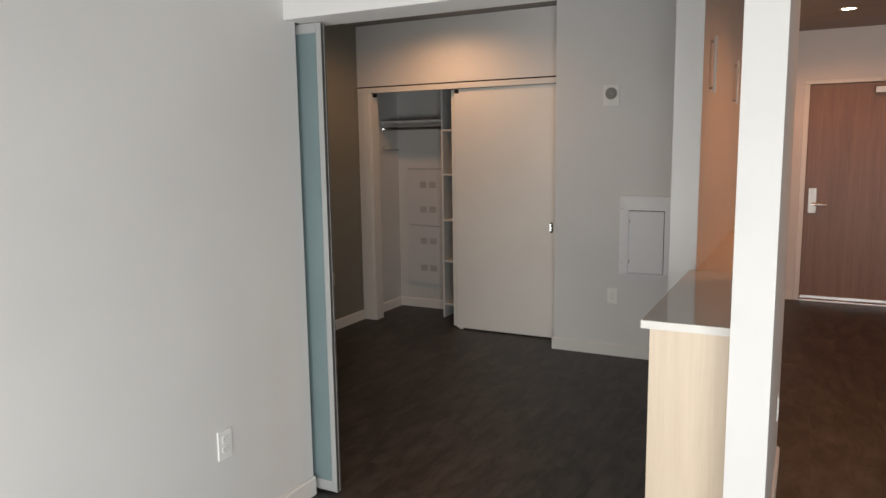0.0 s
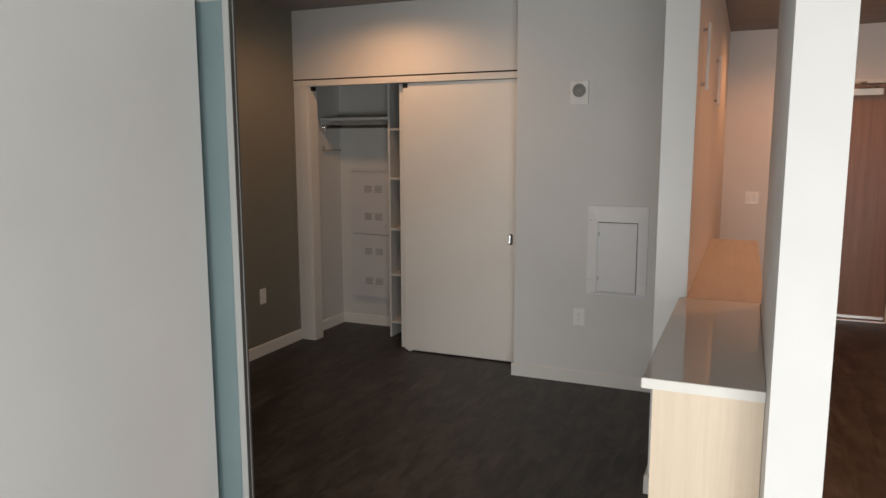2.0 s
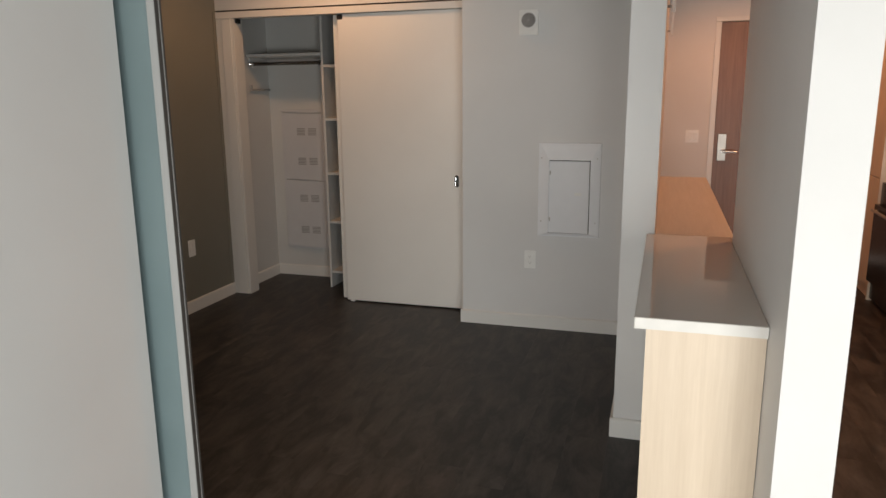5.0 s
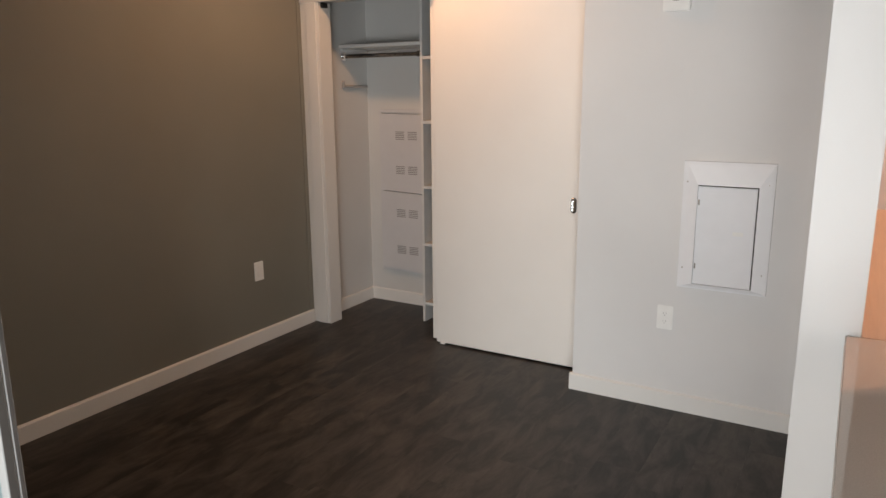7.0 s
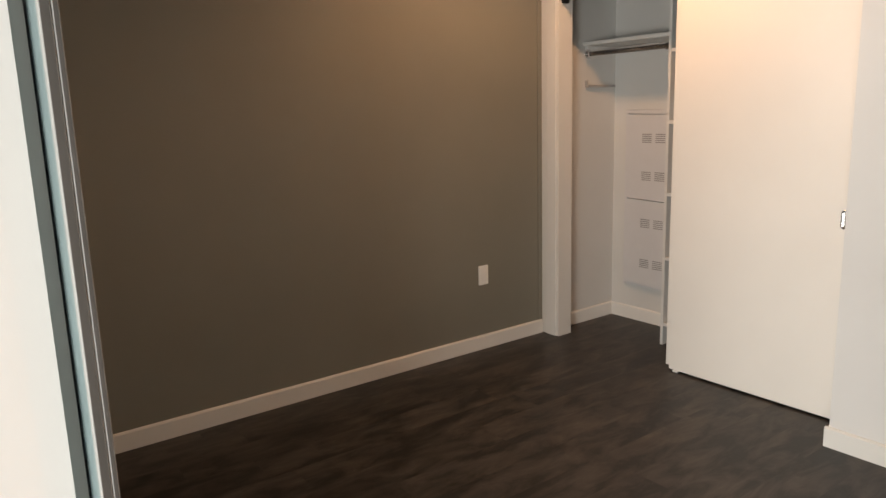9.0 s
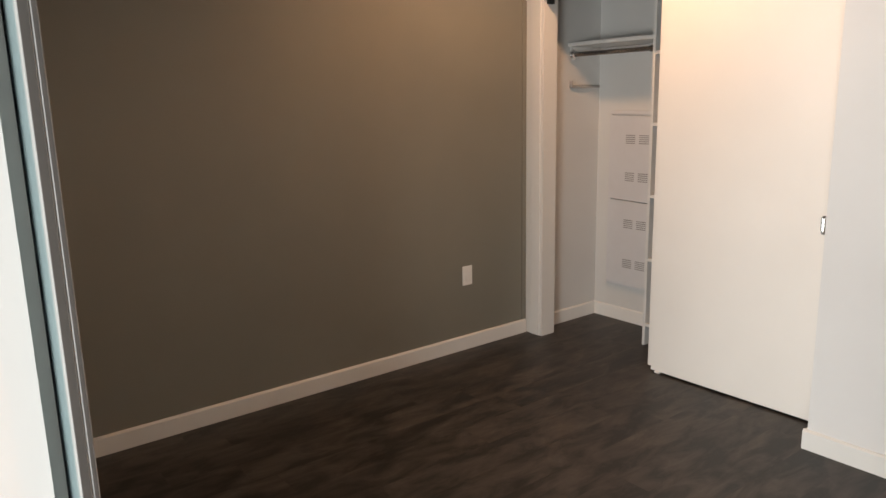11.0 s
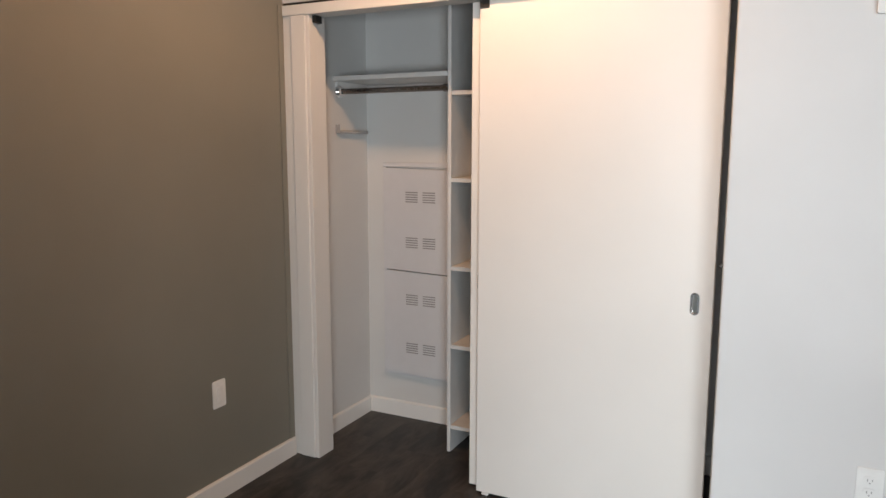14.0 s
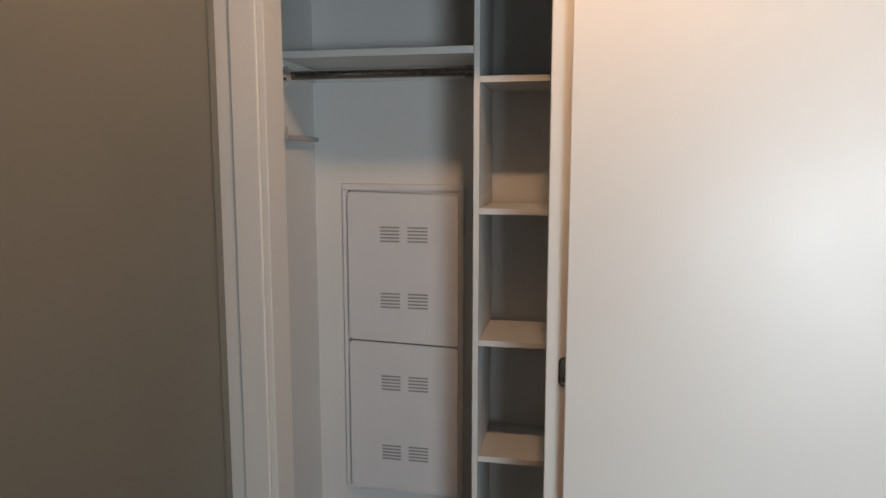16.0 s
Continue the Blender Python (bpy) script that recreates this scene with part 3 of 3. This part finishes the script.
# ---------------------------------------------------------------- sliding glass panels


def glass_panel(x0, x1, y, d, label):
    """A frosted pane in a slim aluminium frame, hung from the header."""
    ob = thing("sliding_glass_panel", (x0 + x1) / 2, y, 0.01, label, "glass door", "sliding glass panels")
    z0, z1 = 0.012, 2.104
    for a, b in ((x0, x0 + 0.026), (x1 - 0.026, x1)):
        bm = box_mesh(a, b, y - d, y + d, z0, z1, 0.0015)
        part("stile", bm, ALUPAINT, ob)
    part("rail", box_mesh(x0 + 0.0265, x1 - 0.0265, y - d, y + d, z0, z0 + 0.05, 0.002), ALUPAINT, ob)
    part("rail", box_mesh(x0 + 0.0265, x1 - 0.0265, y - d, y + d, z1 - 0.04, z1, 0.002), ALUPAINT, ob)
    # added dark strip: shade on the stile's end face, put in as colour
    part("edge_shade_strip", box_mesh(x1 + 0.0001, x1 + 0.0009, y - d + 0.0022, y + d - 0.0022, z0 + 0.004, z1 - 0.004), EDGESHADE, ob, "dark grey strip painting shade on the stile edge", False)
    part("pane", box_mesh(x0 + 0.024, x1 - 0.024, y - d + 0.002, y - d + 0.008, z0 + 0.048, z1 - 0.038), FROST, ob, "milky blue-green frosted pane")
    return ob


glass_panel(-1.10, -0.132, 3.5287, 0.0097, "frosted glass sliding panel in silver frame, slid open")
glass_panel(-1.12, -0.1315, 3.5453, 0.0058, "frosted glass sliding panel parked behind the first")

# ---------------------------------------------------------------- peninsula
CT0, CT1 = 0.901, 0.933
counter = thing("peninsula_countertop", 1.36, 4.2, CT0, "polished warm grey quartz countertop, edge painted lighter as if lit", "countertop")
part("slab", box_mesh(1.196, POST[0] - 0.001, 3.632, STUB[2] - 0.001, CT0, CT1, 0.002), QUARTZ, counter)
# thin strips that paint the slab's edges as brightly lit
part("front_edge", box_mesh(1.197, POST[0] - 0.002, 3.6308, 3.6319, CT0 + 0.001, CT1 - 0.002), LITEDGE, counter, "front edge of the slab, painted lighter as if lit", False)
part("side_edge", box_mesh(1.1948, 1.1959, 3.633, STUB[2] - 0.002, CT0 + 0.001, CT1 - 0.002), LITEDGE, counter, "side edge of the slab, painted lighter as if lit", False)
pen = thing("peninsula_cabinet", 1.37, 4.2, 0.0, "pale ash base cabinet with finished end panel", "cabinet")
bm = bmesh.new()
add_profile(bm, [(1.286, 0.0), (POST[0] - 0.002, 0.0), (POST[0] - 0.002, CT0 - 0.001), (1.226, CT0 - 0.001), (1.226, 0.104), (1.286, 0.104)], "y", 3.646, 3.665)
part("end_panel", bm, ASH, pen, "pale ash end panel with toe-kick notch", False)
part("carcass", box_mesh(1.250, POST[0] - 0.003, 3.6655, STUB[2] - 0.016, 0.104, CT0 - 0.001), DARK, pen)
part("toe_kick", box_mesh(1.294, 1.309, 3.6655, STUB[2] - 0.016, 0.0, 0.103), DARK, pen)
ys = [3.667, 4.047, 4.427, 4.807]
for a, b in zip(ys, ys[1:]):
    dr = part("drawer_front", box_mesh(1.230, 1.2495, a + 0.002, b - 0.002, 0.665, 0.862, 0.0015), ASH, pen)
    dd = part("door", box_mesh(1.230, 1.2495, a + 0.002, b - 0.002, 0.108, 0.655, 0.0015), ASH, pen)

# kitchen run behind the stub wall
kc = thing("kitchen_worktop", 1.37, 5.9, CT0, "warm-lit pale worktop along the kitchen wall", "countertop")
part("slab", box_mesh(STUB[1] + 0.001, 1.538, STUB[2] + 0.001, 7.04, CT0, CT1, 0.002), ASHTOP, kc)
part("front_edge", box_mesh(1.5382, 1.5392, STUB[2] + 0.002, 7.039, CT0 + 0.001, CT1 - 0.002), LITEDGE, kc, "front edge of the worktop, painted lighter as if lit", False)
kb = thing("kitchen_base_cabinet", 1.37, 5.9, 0.0, "pale ash kitchen base cabinet", "cabinet")
part("carcass", box_mesh(STUB[1] + 0.001, 1.500, STUB[2] + 0.001, 7.03, 0.1, CT0 - 0.001), ASH, kb)
part("toe_kick", box_mesh(STUB[1] + 0.015, 1.45, STUB[2] + 0.01, 7.02, 0.0, 0.0995), DARK, kb)
for i in range(4):
    a = STUB[2] + 0.003 + i * 0.552
    part("door", box_mesh(1.501, 1.520, a, a + 0.546, 0.105, 0.885, 0.0015), ASH, kb)
for y in (5.1, 6.4):
    bar = thing("wall_bar", STUB[1], y, 1.84, "slim pale vertical bar fixed to the kitchen wall", "bar")
    part("bar", box_mesh(STUB[1] + 0.018, STUB[1] + 0.034, y - 0.018, y + 0.018, 1.845, 2.14, 0.005), TRIM, bar)
    for z in (1.87, 2.11):
        part("bracket", add_rod(bmesh.new(), (STUB[1] + 0.0005, y, z), (STUB[1] + 0.019, y, z), 0.006, 12), STEEL, bar)

# ---------------------------------------------------------------- entry
structure("trim_entry", add_box(add_box(box_mesh(1.640, 1.690, ENTRY_Y - 0.014, ENTRY_Y + 0.10, 0, 2.138, 0.003), 2.655, 2.705, ENTRY_Y - 0.014, ENTRY_Y + 0.10, 0, 2.138, 0.003),
                                1.640, 2.705, ENTRY_Y - 0.014, ENTRY_Y + 0.10, 2.1385, 2.18, 0.003), TRIM, "painted steel entry door frame")
entry = structure("door_entry", box_mesh(1.693, 2.652, ENTRY_Y + 0.012, ENTRY_Y + 0.056, 0.024, 2.135, 0.002), WALNUT, "red-brown wood veneer entry door, closed", True)
bm = add_box(bmesh.new(), 1.722, 1.800, ENTRY_Y - 0.004, ENTRY_Y + 0.0115, 0.885, 1.135, 0.004)
lock = part("lock_plate", bm, STEEL, entry, "tall satin steel lock escutcheon")
bm = add_rod(bmesh.new(), (1.762, ENTRY_Y - 0.0045, 0.975), (1.762, ENTRY_Y - 0.055, 0.975), 0.011, 18)
add_rod(bm, (1.762, ENTRY_Y - 0.055, 0.975), (1.890, ENTRY_Y - 0.055, 0.972), 0.0135, 18, 0.011)
part("lever", bm, PULLSTEEL, lock, "satin lever handle")
part("thumb_turn", add_rod(bmesh.new(), (1.762, ENTRY_Y - 0.0045, 1.075), (1.762, ENTRY_Y - 0.020, 1.075), 0.012, 18), STEEL, lock)
part("door_sweep", box_mesh(1.70, 2.645, ENTRY_Y - 0.003, ENTRY_Y + 0.0115, 0.026, 0.055, 0.002), ALU, entry, "bright aluminium door sweep")
structure("threshold", box_mesh(1.69, 2.655, ENTRY_Y - 0.03, ENTRY_Y + 0.1, 0.0005, 0.018, 0.004), ALU, "aluminium threshold strip")
closer = thing("door_closer", 2.36, ENTRY_Y, 2.03, "silver overhead door closer with folding arm", "door closer")
part("body", box_mesh(2.235, 2.50, ENTRY_Y - 0.05, ENTRY_Y + 0.0115, 2.03, 2.095, 0.006), STEEL, closer)
part("arm", add_rod(bmesh.new(), (2.46, ENTRY_Y - 0.02, 2.10), (2.30, ENTRY_Y - 0.17, 2.125), 0.008, 12), STEEL, closer)
part("arm", add_rod(bmesh.new(), (2.30, ENTRY_Y - 0.17, 2.125), (2.36, ENTRY_Y - 0.012, 2.15), 0.008, 12), STEEL, closer)

# kitchen side of the hall
tall = thing("pantry_cabinet", 3.05, 7.85, 0.0, "tall pale ash pantry cabinet in the hall", "cabinet")
part("carcass", box_mesh(2.76, 3.36, 7.555, 8.152, 0.0, 2.35, 0.001), ASH, tall)
part("end_panel", box_mesh(2.735, 3.36, 7.535, 7.5545, 0.0, 2.35, 0.001), ASH, tall)
part("door", box_mesh(2.738, 2.7595, 7.558, 8.150, 0.10, 0.893, 0.0015), ASH, tall)
part("door", box_mesh(2.738, 2.7595, 7.558, 8.150, 0.899, 2.35, 0.0015), ASH, tall)
oven = thing("black_range", 3.05, 7.2, 0.0, "black under-counter oven range with steel handle", "oven")
part("body", box_mesh(2.75, 3.36, 6.780, 7.530, 0.02, 0.875, 0.004), BLACK, oven)
part("oven_door", box_mesh(2.715, 2.749, 6.790, 7.520, 0.16, 0.72, 0.004), BLACK, oven)
part("handle", add_rod(bmesh.new(), (2.69, 6.84, 0.68), (2.69, 7.47, 0.68), 0.010, 16), STEEL, oven)
for y in (6.86, 7.45):
    part("handle_bracket", add_rod(bmesh.new(), (2.69, y, 0.68), (2.716, y, 0.68), 0.007, 12), STEEL, oven)
part("foot", box_mesh(2.80, 3.30, 6.80, 7.51, 0.0, 0.0195), DARK, oven)
structure("wall_kitchen_back", box_mesh(3.361, 3.46, 5.0, 8.9, 0, CEIL), WHITE, "white wall behind the oven")

# ---------------------------------------------------------------- recessed downlights


def downlight(x, y, label):
    ob = thing("recessed_downlight", x, y, CEIL, label, "downlight", "recessed downlights")
    bm = bmesh.new()
    prof = ((0.066, 0.0), (0.066, -0.004), (0.060, -0.006), (0.050, -0.003), (0.050, -0.0005))
    loops = [[bm.verts.new((x + r * math.cos(2 * math.pi * i / 36), y + r * math.sin(2 * math.pi * i / 36), CEIL + dz - 0.0005)) for i in range(36)] for r, dz in prof]
    for a, b in zip(loops, loops[1:]):
        for i in range(36):
            j = (i + 1) % 36
            bm.faces.new((a[i], a[j], b[j], b[i]))
    part("trim_ring", bm, PLASTIC, ob)
    part("lens", add_rod(bmesh.new(), (x, y, CEIL - 0.0032), (x, y, CEIL - 0.0012), 0.0495, 36), LAMPGLOW, ob, "glowing warm lens")


for x, y, w, cone, tint in DOWNLIGHTS:
    downlight(x, y, "white recessed ceiling downlight, lit warm, the near-kitchen one added")

# ---------------------------------------------------------------- floor planks
PW, PL = 0.181, 1.22


def plank_mesh(length):
    bm = box_mesh(0.00012, PW - 0.00012, 0.00012, length - 0.00012, -0.0045, 0.0)
    me = bpy.data.meshes.new("plank")
    bm.to_mesh(me)
    bm.free()
    me.materials.append(FLOOR)
    return me


whole = plank_mesh(PL)
rng = random.Random(4)
for i in range(int((EAST_X + 2.0) / PW)):
    x = -2.0 + i * PW
    first = WIN_Y if x + PW > LEFT_X - 0.1 else LEFT_END - 0.09
    y = WIN_Y - rng.uniform(0.1, PL)
    while y < NORTH_Y - 0.1:
        a, b = max(y, first), min(y + PL, NORTH_Y)
        if b - a > 0.02:
            ob = new("plank", whole if b - a > PL - 0.001 else plank_mesh(b - a))
            ob.location = (x, a, 0.0)
            ob.parent = floor
        y += PL
